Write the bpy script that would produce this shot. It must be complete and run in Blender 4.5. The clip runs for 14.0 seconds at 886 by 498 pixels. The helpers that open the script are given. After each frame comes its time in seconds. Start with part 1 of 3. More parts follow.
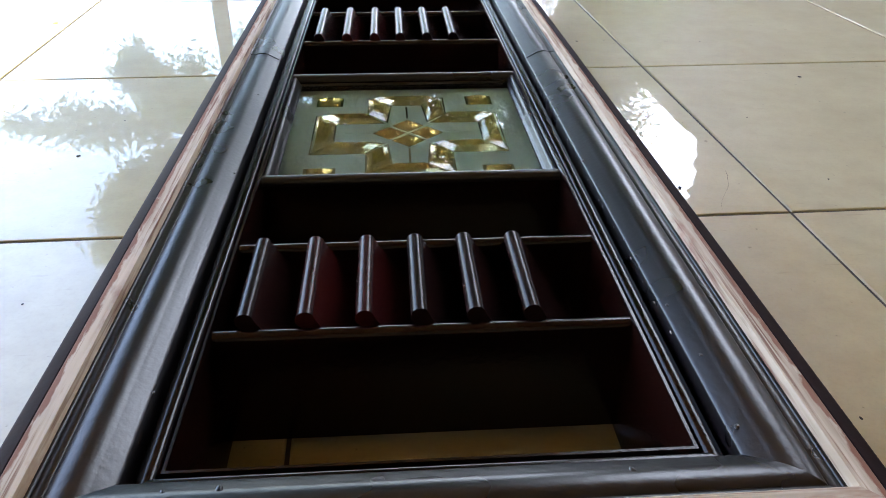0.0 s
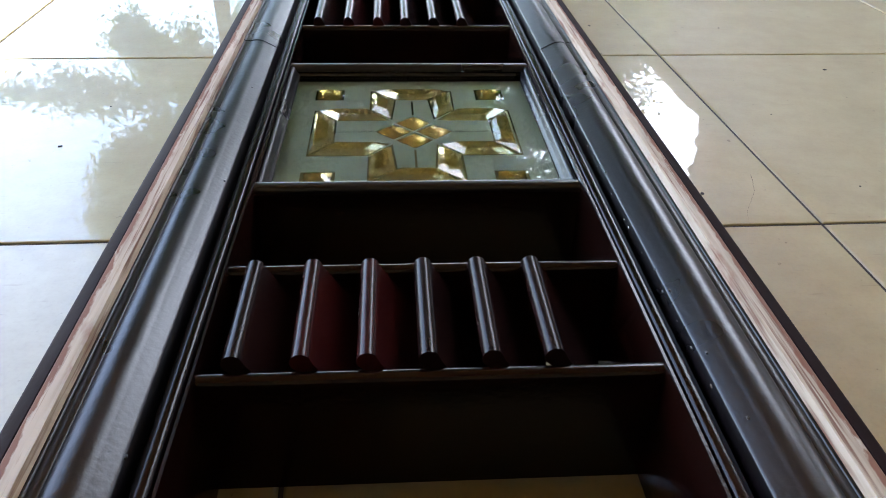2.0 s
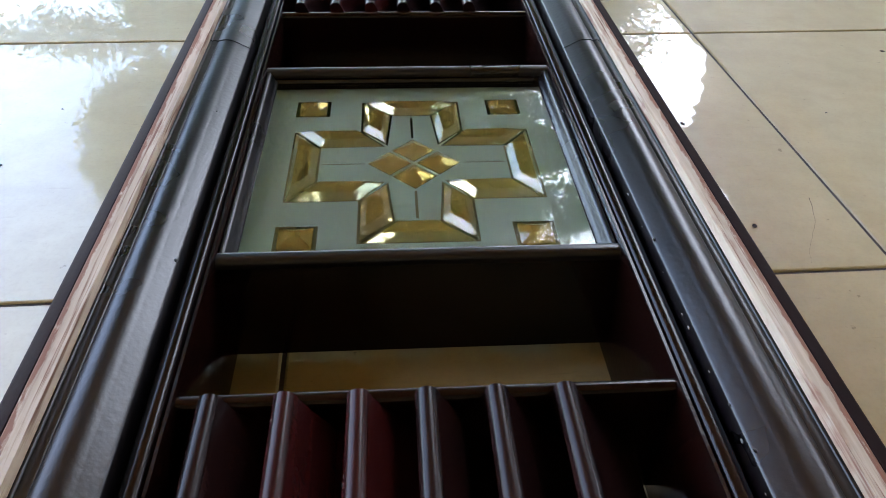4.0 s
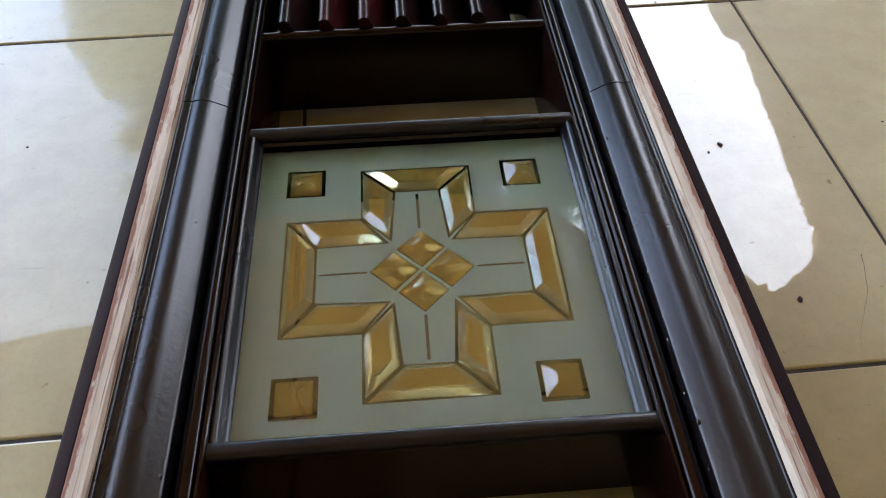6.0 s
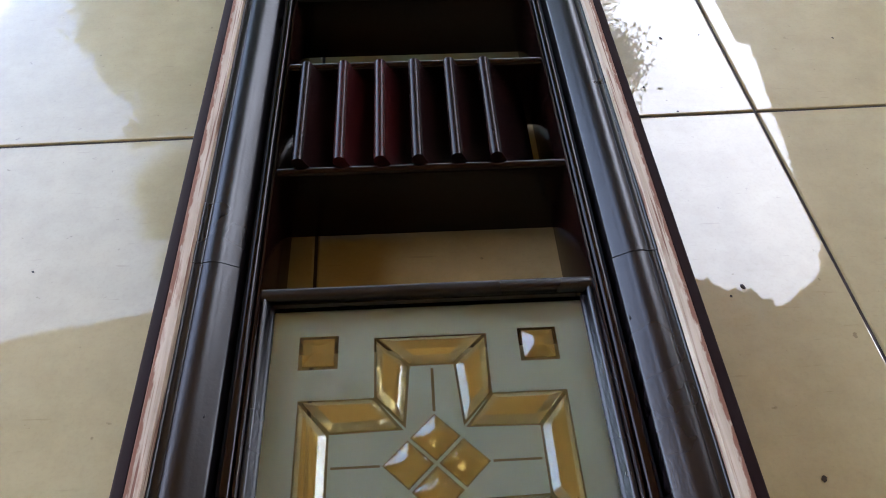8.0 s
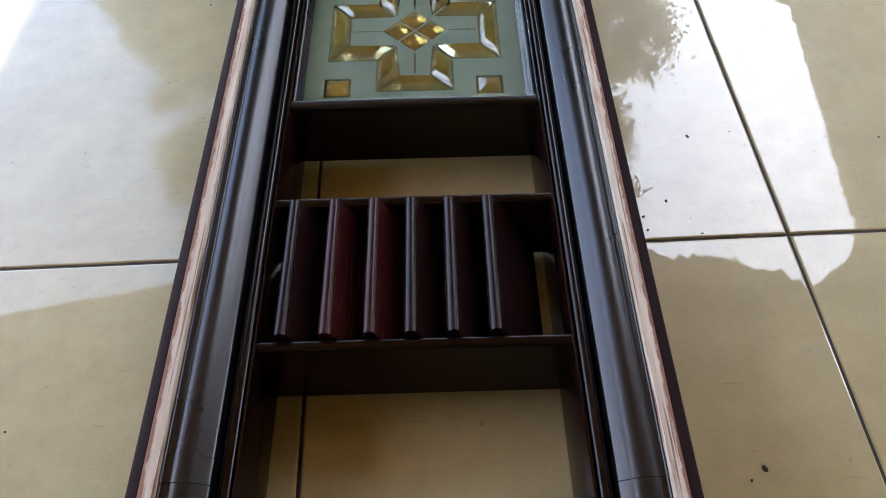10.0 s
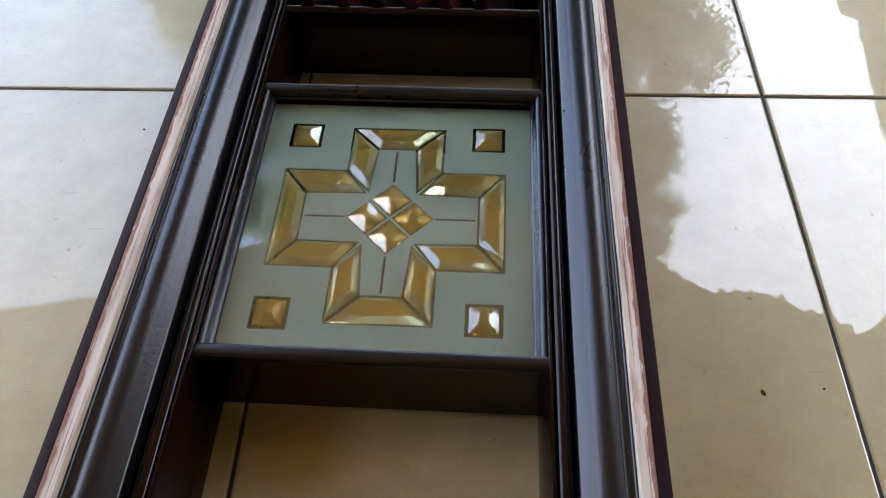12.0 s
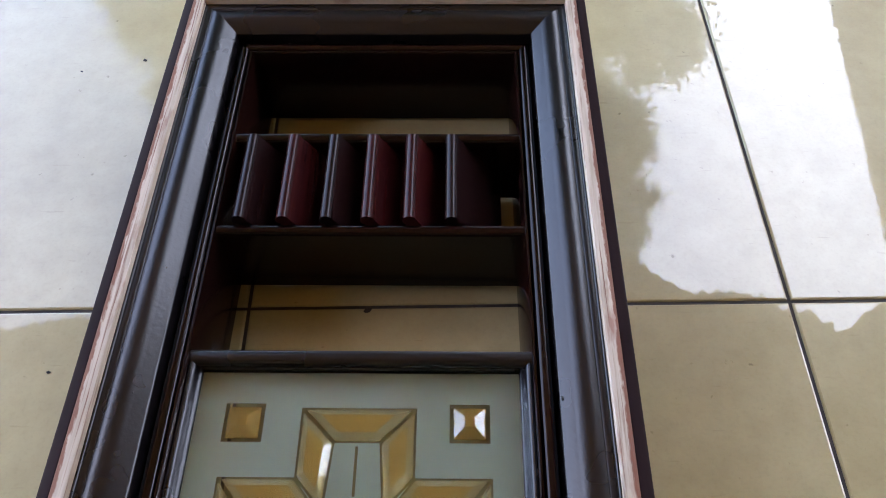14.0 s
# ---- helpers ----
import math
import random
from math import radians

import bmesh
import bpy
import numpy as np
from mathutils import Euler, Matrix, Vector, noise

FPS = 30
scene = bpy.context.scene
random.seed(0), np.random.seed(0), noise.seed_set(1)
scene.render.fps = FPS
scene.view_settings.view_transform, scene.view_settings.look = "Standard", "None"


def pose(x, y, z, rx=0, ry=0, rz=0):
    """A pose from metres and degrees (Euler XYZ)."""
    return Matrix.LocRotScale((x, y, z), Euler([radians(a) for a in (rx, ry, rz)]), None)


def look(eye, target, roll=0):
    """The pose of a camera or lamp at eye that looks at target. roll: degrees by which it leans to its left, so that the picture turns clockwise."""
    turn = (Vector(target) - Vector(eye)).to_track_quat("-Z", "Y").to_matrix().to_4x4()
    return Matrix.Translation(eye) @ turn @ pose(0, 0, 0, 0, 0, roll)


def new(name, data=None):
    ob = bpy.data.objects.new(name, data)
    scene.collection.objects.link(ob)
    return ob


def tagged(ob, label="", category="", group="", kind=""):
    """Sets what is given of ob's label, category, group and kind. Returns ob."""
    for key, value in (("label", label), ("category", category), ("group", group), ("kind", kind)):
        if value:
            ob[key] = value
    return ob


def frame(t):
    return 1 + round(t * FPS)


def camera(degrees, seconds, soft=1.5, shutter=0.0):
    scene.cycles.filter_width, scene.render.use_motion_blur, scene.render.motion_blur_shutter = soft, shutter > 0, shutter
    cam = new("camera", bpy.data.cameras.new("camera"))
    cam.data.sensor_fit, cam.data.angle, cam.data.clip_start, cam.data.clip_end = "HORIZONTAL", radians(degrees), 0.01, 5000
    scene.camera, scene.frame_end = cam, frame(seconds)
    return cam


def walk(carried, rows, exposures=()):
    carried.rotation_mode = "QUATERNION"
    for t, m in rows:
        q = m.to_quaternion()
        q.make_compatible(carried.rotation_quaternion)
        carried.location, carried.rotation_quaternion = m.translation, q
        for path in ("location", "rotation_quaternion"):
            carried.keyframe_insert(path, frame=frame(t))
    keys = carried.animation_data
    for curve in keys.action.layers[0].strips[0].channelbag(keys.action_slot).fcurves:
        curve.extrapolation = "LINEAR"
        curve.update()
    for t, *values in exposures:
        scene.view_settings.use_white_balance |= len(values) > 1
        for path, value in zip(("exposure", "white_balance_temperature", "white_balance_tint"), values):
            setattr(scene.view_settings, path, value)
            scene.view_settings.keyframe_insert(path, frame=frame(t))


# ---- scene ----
cam = camera(60.68, 14.0, 1.0)
EXPOSURES = [(0, 2.74, 5960, 12), (3.2, 2.76, 5960, 12), (6.5, 2.60, 6120, 13), (8.2, 2.55, 6000, 16), (11, 2.52, 5960, 15), (14, 2.46, 5780, 18)]
PATH = [
    (0, (-0.0199, -0.3166, 0.4594), (0.1041, 1.3935, -0.5702), 0.41),
    (0.5, (-0.0197, -0.3088, 0.4580), (0.1000, 1.3947, -0.5831), 0.61),
    (1, (-0.0232, -0.2944, 0.4610), (0.0933, 1.3970, -0.5999), 1.15),
    (1.5, (-0.0267, -0.2706, 0.4631), (0.0909, 1.4100, -0.6146), 1.30),
    (2, (-0.0262, -0.2382, 0.4628), (0.1044, 1.4321, -0.6295), 1.55),
    (2.5, (-0.0273, -0.1931, 0.4645), (0.1037, 1.4696, -0.6392), 1.43),
    (3, (-0.0258, -0.1449, 0.4617), (0.0916, 1.5026, -0.6661), 1.40),
    (3.2, (-0.0252, -0.1288, 0.4603), (0.1009, 1.5085, -0.6813), 1.27),
    (5.3, (-0.0128, 0.0999, 0.5582), (0.0946, 1.5120, -0.8540), 1.15),
    (5.5, (-0.0135, 0.1219, 0.5711), (0.0899, 1.5072, -0.8678), 0.80),
    (6, (-0.0102, 0.1661, 0.5968), (0.0786, 1.4739, -0.9138), -0.63),
    (6.5, (-0.0090, 0.1924, 0.6250), (0.1044, 1.4808, -0.9004), 1.16),
    (7, (-0.0150, 0.2229, 0.6520), (0.0970, 1.5252, -0.8617), 1.74),
    (7.5, (-0.0188, 0.2624, 0.6771), (0.0628, 1.5739, -0.8307), 1.16),
    (8, (-0.0121, 0.3116, 0.6914), (0.0647, 1.5983, -0.8379), 0.34),
    (8.2, (-0.0005, 0.3398, 0.6995), (0.0450, 1.6149, -0.8407), -0.67),
    (10.3, (0.0319, 0.5920, 0.7847), (0.0225, 1.7766, -0.8267), -2.06),
    (10.5, (0.0358, 0.6362, 0.7721), (-0.0005, 1.8375, -0.8265), -3.81),
    (11, (0.0751, 0.7819, 0.7210), (0.0219, 1.9208, -0.9222), -3.68),
    (11.5, (0.0960, 0.8814, 0.7157), (0.0112, 2.0034, -0.9377), -2.03),
    (12, (0.0921, 0.9649, 0.7143), (0.0020, 2.1171, -0.9180), -1.65),
    (12.5, (0.0770, 1.0750, 0.6936), (-0.0629, 2.1936, -0.9584), -4.25),
    (13, (0.0814, 1.1797, 0.6985), (0.0061, 2.2874, -0.9650), -2.57),
    (13.5, (0.0867, 1.2468, 0.7103), (0.0503, 2.3293, -0.9710), -1.10),
    (14, (0.0855, 1.3108, 0.7497), (0.0579, 2.4118, -0.9198), -0.98),
]
walk(cam, [(t, look(eye, target, roll)) for t, eye, target, roll in PATH], EXPOSURES)

# ---- light ----
CLOUD = 12.5
SUN_FROM = Vector((-0.60, 0.13, 0.79)).normalized()
world = bpy.data.worlds.new("sky")
scene.world = world
world.use_nodes = True
nt = world.node_tree
sky = nt.nodes.new("ShaderNodeTexSky")
sky.sky_type, sky.sun_disc = "NISHITA", False
sky.sun_elevation = math.asin(SUN_FROM.z)
sky.sun_rotation = math.atan2(SUN_FROM.x, SUN_FROM.y)
sky.dust_density, sky.air_density, sky.ozone_density = 0.9, 1.15, 1.2
nt.nodes["Background"].inputs["Strength"].default_value = 0.14
# broken white cloud, thickening towards the east
way = nt.nodes.new("ShaderNodeTexCoord")
split = nt.nodes.new("ShaderNodeSeparateXYZ")
puffs = nt.nodes.new("ShaderNodeTexNoise")
puffs.inputs["Scale"].default_value, puffs.inputs["Detail"].default_value = 2.6, 6.0
nt.links.new(way.outputs["Generated"], split.inputs[0])
nt.links.new(way.outputs["Generated"], puffs.inputs["Vector"])
total = nt.nodes.new("ShaderNodeMath")
total.operation = "MULTIPLY_ADD"
total.inputs[1].default_value = 0.7
nt.links.new(puffs.outputs["Fac"], total.inputs[0])
nt.links.new(split.outputs["X"], total.inputs[2])
cover = nt.nodes.new("ShaderNodeMapRange")
cover.interpolation_type = "SMOOTHSTEP"
cover.inputs["From Min"].default_value, cover.inputs["From Max"].default_value = 0.20, 0.62
cover.inputs["To Min"].default_value = 0.08
nt.links.new(total.outputs[0], cover.inputs["Value"])
cloudy = nt.nodes.new("ShaderNodeMix")
cloudy.data_type = "RGBA"
cloudy.inputs[7].default_value = (CLOUD * 0.93, CLOUD * 0.98, CLOUD * 1.08, 1)
nt.links.new(cover.outputs["Result"], cloudy.inputs[0])
nt.links.new(sky.outputs["Color"], cloudy.inputs[6])
nt.links.new(cloudy.outputs[2], nt.nodes["Background"].inputs["Color"])
sun_data = bpy.data.lights.new("sun", "SUN")
sun_data.energy, sun_data.angle, sun_data.color = 3.5, radians(0.5), (1.0, 0.95, 0.87)
sun = new("sun", sun_data)
sun.matrix_world = look((-3, 0, 8), tuple(Vector((-3, 0, 8)) - SUN_FROM))


# ---- materials ----
def material(name, rough=0.5, metal=0.0, **extra):
    m = bpy.data.materials.new(name)
    m.use_nodes = True
    b = m.node_tree.nodes["Principled BSDF"]
    b.inputs["Roughness"].default_value = rough
    b.inputs["Metallic"].default_value = metal
    for key, value in extra.items():
        b.inputs[key.replace("_", " ")].default_value = value
    return m, m.node_tree, b


def node(tree, kind, **values):
    n = tree.nodes.new("ShaderNode" + kind)
    for key, value in values.items():
        n.inputs[key.replace("_", " ")].default_value = value
    return n


def coords(tree, scale=(1, 1, 1), source="Object"):
    c, m = node(tree, "TexCoord"), node(tree, "Mapping")
    m.inputs["Scale"].default_value = scale
    tree.links.new(c.outputs[source], m.inputs["Vector"])
    return m.outputs["Vector"]


def noise_tex(tree, vector, scale, detail=4.0, rough=0.55):
    n = node(tree, "TexNoise", Scale=scale, Detail=detail, Roughness=rough)
    tree.links.new(vector, n.inputs["Vector"])
    return n.outputs["Fac"]


def ramp(tree, fac, stops):
    r = node(tree, "ValToRGB")
    e = r.color_ramp.elements
    while len(e) < len(stops):
        e.new(0.5)
    for el, (at, colour) in zip(e, stops):
        el.position, el.color = at, (*colour, 1)
    tree.links.new(fac, r.inputs["Fac"])
    return r.outputs["Color"]


def mix(tree, kind, a, b, fac):
    m = tree.nodes.new("ShaderNodeMix")
    m.data_type, m.blend_type = "RGBA", kind
    for value, at in ((fac, 0), (a, 6), (b, 7)):
        if isinstance(value, (int, float)):
            m.inputs[at].default_value = value
        elif isinstance(value, tuple):
            m.inputs[at].default_value = (*value, 1)
        else:
            tree.links.new(value, m.inputs[at])
    return m.outputs[2]


def bump(tree, bsdf, height, strength, distance):
    b = node(tree, "Bump", Strength=strength, Distance=distance)
    tree.links.new(height, b.inputs["Height"])
    tree.links.new(b.outputs["Normal"], bsdf.inputs["Normal"])


def to_rough(tree, bsdf, fac, low, high):
    r = node(tree, "MapRange", To_Min=low, To_Max=high)
    tree.links.new(fac, r.inputs["Value"])
    tree.links.new(r.outputs["Result"], bsdf.inputs["Roughness"])


def dark_wood(name, dark, light, rough, along="y"):
    """Dark stained, sprayed wood with fine grain along one axis."""
    m, t, b = material(name, rough, Specular_IOR_Level=0.06 if "board" in name else 0.50 if "black" in name else 0.23 if "mahogany" in name else 0.17)
    stretch = {"y": (90, 3, 90), "x": (3, 90, 90), "z": (90, 90, 4)}[along]
    grain = noise_tex(t, coords(t, stretch), 1.0, 5)
    blotch = noise_tex(t, coords(t), 9.0, 3)
    colour = mix(t, "MIX", ramp(t, grain, [(0.3, dark), (0.75, light)]), dark, ramp(t, blotch, [(0.4, (0, 0, 0)), (0.7, (0.7, 0.7, 0.7))]))
    t.links.new(colour, b.inputs["Base Color"])
    to_rough(t, b, blotch, rough - 0.05, rough + 0.06)
    peel = mix(t, "MIX", noise_tex(t, coords(t), 210.0, 3), grain, 0.03)
    peel = mix(t, "MIX", peel, noise_tex(t, coords(t, (1.4, 0.8, 1.4)), 55.0, 2), 0.35)
    bump(t, b, peel, 0.34, 0.0009)
    return m


M_FRAME = dark_wood("black_brown_paint", (0.0026, 0.0018, 0.0023), (0.0048, 0.0032, 0.0040), 0.28)
M_FRAME_X = dark_wood("black_brown_paint_cross", (0.0026, 0.0018, 0.0023), (0.0048, 0.0032, 0.0040), 0.28, "x")
M_BODY = dark_wood("outer_board_paint", (0.0120, 0.0054, 0.0060), (0.020, 0.0098, 0.0102), 0.65)
M_LINING = dark_wood("mahogany_stain", (0.0045, 0.0015, 0.0012), (0.0125, 0.0040, 0.0029), 0.17)
M_LINING_X = dark_wood("mahogany_stain_cross", (0.0045, 0.0015, 0.0012), (0.0125, 0.0040, 0.0029), 0.17, "x")
M_SLAT = dark_wood("slat_stain", (0.0105, 0.0048, 0.0048), (0.022, 0.0092, 0.0088), 0.22)
M_SLAT_RED = dark_wood("red_slat_stain", (0.022, 0.0052, 0.0052), (0.055, 0.0110, 0.0110), 0.22)


def raw_wood(name, along="y"):
    m, t, b = material(name, 0.7)
    turn = (lambda v: v) if along == "y" else (lambda v: (v[1], v[0], v[2]))
    grain = noise_tex(t, coords(t, turn((160, 8, 60))), 1.0, 5)
    blot = noise_tex(t, coords(t, turn((60, 14, 30))), 1.0, 4, 0.65)
    colour = ramp(t, grain, [(0.25, (0.33, 0.25, 0.172)), (0.60, (0.56, 0.475, 0.37))])
    stain = ramp(t, blot, [(0.57, (0, 0, 0)), (0.72, (0.7, 0.7, 0.7))])
    colour = mix(t, "MIX", colour, (0.24, 0.085, 0.05), stain)
    streak = noise_tex(t, coords(t, turn((420, 7, 120))), 1.0, 3, 0.6)
    colour = mix(t, "MIX", colour, (0.14, 0.045, 0.022), ramp(t, streak, [(0.55, (0, 0, 0)), (0.66, (0.85, 0.85, 0.85))]))
    # stain run over the outer arris in uneven tongues
    split_x, edge = node(t, "SeparateXYZ"), t.nodes.new("ShaderNodeMath")
    t.links.new(coords(t), split_x.inputs[0])
    edge.operation = "ABSOLUTE"
    t.links.new(split_x.outputs["X"], edge.inputs[0])
    reach = node(t, "MapRange", From_Min=0.2238, From_Max=0.2335)
    t.links.new(edge.outputs[0], reach.inputs["Value"])
    tongue = t.nodes.new("ShaderNodeMath")
    tongue.operation = "MULTIPLY"
    t.links.new(reach.outputs["Result"], tongue.inputs[0])
    t.links.new(noise_tex(t, coords(t, (130, 34, 20)), 1.0, 5, 0.65), tongue.inputs[1])
    colour = mix(t, "MIX", colour, (0.19, 0.068, 0.034), ramp(t, tongue.outputs[0], [(0.26, (0, 0, 0)), (0.33, (0.92, 0.92, 0.92))]))
    t.links.new(colour, b.inputs["Base Color"])
    bump(t, b, grain, 0.4, 0.0006)
    return m


def tile_glaze():
    m, t, b = material("polished_beige_tile", 0.40, IOR=1.5, Coat_Weight=1.0, Coat_IOR=1.5, Specular_IOR_Level=0.30)
    info, v = node(t, "ObjectInfo"), coords(t)
    shift = t.nodes.new("ShaderNodeVectorMath")
    shift.operation = "MULTIPLY_ADD"
    t.links.new(info.outputs["Random"], shift.inputs[0])
    shift.inputs[1].default_value = (7, 13, 0)
    t.links.new(v, shift.inputs[2])
    v = shift.outputs["Vector"]
    cloud, vein, fleck = noise_tex(t, v, 5.0, 6, 0.6), noise_tex(t, v, 22.0, 5, 0.7), noise_tex(t, v, 220.0, 2)
    colour = ramp(t, cloud, [(0.3, TILE_A), (0.7, TILE_B)])
    colour = mix(t, "MULTIPLY", colour, ramp(t, vein, [(0.35, (0.86, 0.85, 0.82)), (0.6, (1, 1, 1))]), 0.6)
    colour = mix(t, "MULTIPLY", colour, ramp(t, fleck, [(0.3, (0.9, 0.9, 0.88)), (0.5, (1, 1, 1))]), 0.5)
    spots = noise_tex(t, v, 75.0, 3, 0.5)
    colour = mix(t, "MULTIPLY", colour, ramp(t, spots, [(0.70, (1, 1, 1)), (0.76, (0.45, 0.42, 0.38))]), 0.7)
    stretch = t.nodes.new("ShaderNodeVectorMath")
    stretch.operation = "MULTIPLY"
    stretch.inputs[1].default_value = (12, 90, 1)
    t.links.new(v, stretch.inputs[0])
    marks = noise_tex(t, stretch.outputs["Vector"], 1.6, 3, 0.5)
    colour = mix(t, "MULTIPLY", colour, ramp(t, marks, [(0.68, (1, 1, 1)), (0.74, (0.72, 0.70, 0.66))]), 0.5)
    t.links.new(colour, b.inputs["Base Color"])
    to_rough(t, b, noise_tex(t, v, 9.0, 4), 0.36, 0.46)
    b.inputs["Coat Roughness"].default_value = 0.001
    bump(t, b, noise_tex(t, v, 30.0, 3), 0.012, 0.0003)
    return m


TILE_A, TILE_B = (0.383, 0.324, 0.158), (0.455, 0.397, 0.212)
M_RAW, M_RAW_X = raw_wood("bare_pale_wood"), raw_wood("bare_pale_wood_cross", "x")
M_TILE = tile_glaze()


def mottled(name, a, b_, scale, rough, bumpy=0.2, distance=0.002):
    m, t, b = material(name, rough)
    n = noise_tex(t, coords(t), scale, 6, 0.6)
    t.links.new(ramp(t, n, [(0.3, a), (0.7, b_)]), b.inputs["Base Color"])
    bump(t, b, noise_tex(t, coords(t), scale * 9, 4), bumpy, distance)
    return m


M_CEILING = mottled("varnished_ceiling_boards", (0.26, 0.145, 0.045), (0.32, 0.185, 0.062), 3, 0.6)
M_CONCRETE = mottled("dark_timber_cladding", (0.025, 0.021, 0.018), (0.045, 0.038, 0.032), 1.2, 0.9)
M_GROUT = mottled("grey_grout", (0.024, 0.020, 0.017), (0.055, 0.046, 0.038), 30, 0.85)
# ochre of the added unseen walls, chosen to tint bounced light golden
M_BOUNCE_WALL = mottled("warm_bounce_ochre", (0.30, 0.22, 0.115), (0.36, 0.27, 0.15), 2, 0.8)
M_GROUND = mottled("dry_earth", (0.13, 0.12, 0.07), (0.24, 0.21, 0.14), 0.6, 0.95, 0.5, 0.05)
M_BARK = mottled("bark", (0.06, 0.045, 0.03), (0.15, 0.115, 0.08), 14, 0.9, 0.8, 0.02)
M_ROOF = mottled("dark_slate_roof", (0.018, 0.018, 0.02), (0.035, 0.034, 0.034), 5, 0.85)
M_SPECK = mottled("dark_dirt", (0.012, 0.010, 0.008), (0.04, 0.03, 0.02), 300, 0.8)
M_LEAF_DRY = mottled("yellow_leaf", (0.45, 0.25, 0.03), (0.6, 0.38, 0.06), 80, 0.6)


def leaf_material():
    m, t, b = material("leaves", 0.5, Specular_IOR_Level=0.2)
    geo = node(t, "NewGeometry")
    colour = ramp(t, geo.outputs["Random Per Island"], [(0.0, (0.035, 0.075, 0.012)), (0.6, (0.07, 0.12, 0.02)), (1.0, (0.16, 0.17, 0.03))])
    t.links.new(colour, b.inputs["Base Color"])
    tr = node(t, "BsdfTranslucent")
    t.links.new(colour, tr.inputs["Color"])
    ms = node(t, "MixShader", Fac=0.35)
    t.links.new(b.outputs[0], ms.inputs[1])
    t.links.new(tr.outputs[0], ms.inputs[2])
    t.links.new(ms.outputs[0], t.nodes["Material Output"].inputs["Surface"])
    return m


def frosted_material(name, low, high):
    m, t, b = material(name, 0.30, IOR=1.55, Specular_IOR_Level=0.9, Transmission_Weight=0.40)
    n = noise_tex(t, coords(t), 14.0, 3)
    colour = ramp(t, n, [(0.3, low), (0.7, high)])
    t.links.new(colour, b.inputs["Base Color"])
    tr = node(t, "BsdfTranslucent")
    t.links.new(colour, tr.inputs["Color"])
    ms = node(t, "MixShader", Fac=0.56)
    t.links.new(b.outputs[0], ms.inputs[1])
    t.links.new(tr.outputs[0], ms.inputs[2])
    t.links.new(ms.outputs[0], t.nodes["Material Output"].inputs["Surface"])
    bump(t, b, noise_tex(t, coords(t), 1500.0, 2), 0.1, 0.0003)
    return m


M_LEAF = leaf_material()
M_FROST = frosted_material("frosted_glass", (0.82, 0.95, 0.83), (0.87, 0.99, 0.89))
M_AMBER = material("amber_bevel_glass", 0.01, Base_Color=(0.97, 0.66, 0.17, 1), Transmission_Weight=0.78, IOR=1.75, Coat_Weight=0.35, Coat_Roughness=0.01, Coat_IOR=1.7)[0]
# clear facet edges of the amber strips, with sky glint put into the pale base colour
M_FACET = material("sky_glint_facet_glass", 0.01, Base_Color=(0.95, 0.86, 0.46, 1), Transmission_Weight=0.75, IOR=1.6, Coat_Weight=0.6, Coat_Roughness=0.01, Coat_IOR=1.75)[0]
M_CLEAR = material("clear_glass", 0.0, Base_Color=(0.955, 0.99, 0.975, 1), Transmission_Weight=1.0, IOR=1.52)[0]


# ---- mesh helpers ----
def part(name, bm, mat, parent=None, label="", sharp=38):
    bmesh.ops.recalc_face_normals(bm, faces=bm.faces)
    for f in bm.faces:
        f.smooth = True
    for e in bm.edges:
        if len(e.link_faces) != 2 or e.calc_face_angle(0) > radians(sharp):
            e.smooth = False
    me = bpy.data.meshes.new(name)
    bm.to_mesh(me)
    bm.free()
    me.materials.append(mat)
    ob = new(name, me)
    if parent is not None:
        ob.parent = parent
    if label:
        ob["label"] = label
    return ob


def box(bm, x0, x1, y0, y1, z0, z1, bevel=0.0, segments=2):
    m = Matrix.LocRotScale(((x0 + x1) / 2, (y0 + y1) / 2, (z0 + z1) / 2), None, (x1 - x0, y1 - y0, z1 - z0))
    made = bmesh.ops.create_cube(bm, size=1.0, matrix=m)
    if bevel:
        edges = list({e for v in made["verts"] for e in v.link_edges})
        bmesh.ops.bevel(bm, geom=edges, offset=bevel, segments=segments, profile=0.5, affect="EDGES")
    return bm


def prism(bm, section, a, b, axis="x"):
    """A closed section drawn out from a to b along an axis; the section is (across, up)."""
    rings = []
    for at in (a, b):
        rings.append([bm.verts.new((at, p, q) if axis == "x" else (p, at, q)) for p, q in section])
    n = len(section)
    for i in range(n):
        j = (i + 1) % n
        bm.faces.new((rings[0][i], rings[0][j], rings[1][j], rings[1][i]))
    bm.faces.new(rings[0])
    bm.faces.new(rings[1])
    return bm


def mitred(section, rect, side, cut=None, lift=0.0):
    """One side of a mitred surround: section (outward, up) round the rectangle; cut=(lo, hi) squares the ends off instead."""
    x0, x1, y0, y1 = rect
    bm = bmesh.new()
    rings = []
    for end in (0, 1):
        ring = []
        for o, z in section:
            ends = (y0 - o, y1 + o) if side in "LR" else (x0 - o, x1 + o)
            along = ends[end]
            if cut and cut[end] is not None:
                along = cut[end]
            if side == "L":
                p = (x0 - o, along)
            elif side == "R":
                p = (x1 + o, along)
            elif side == "B":
                p = (along, y0 - o)
            else:
                p = (along, y1 + o)
            ring.append(bm.verts.new((*p, z + lift)))
        rings.append(ring)
    n = len(section)
    for i in range(n):
        j = (i + 1) % n
        bm.faces.new((rings[0][i], rings[0][j], rings[1][j], rings[1][i]))
    bm.faces.new(rings[0])
    bm.faces.new(rings[1])
    return bm


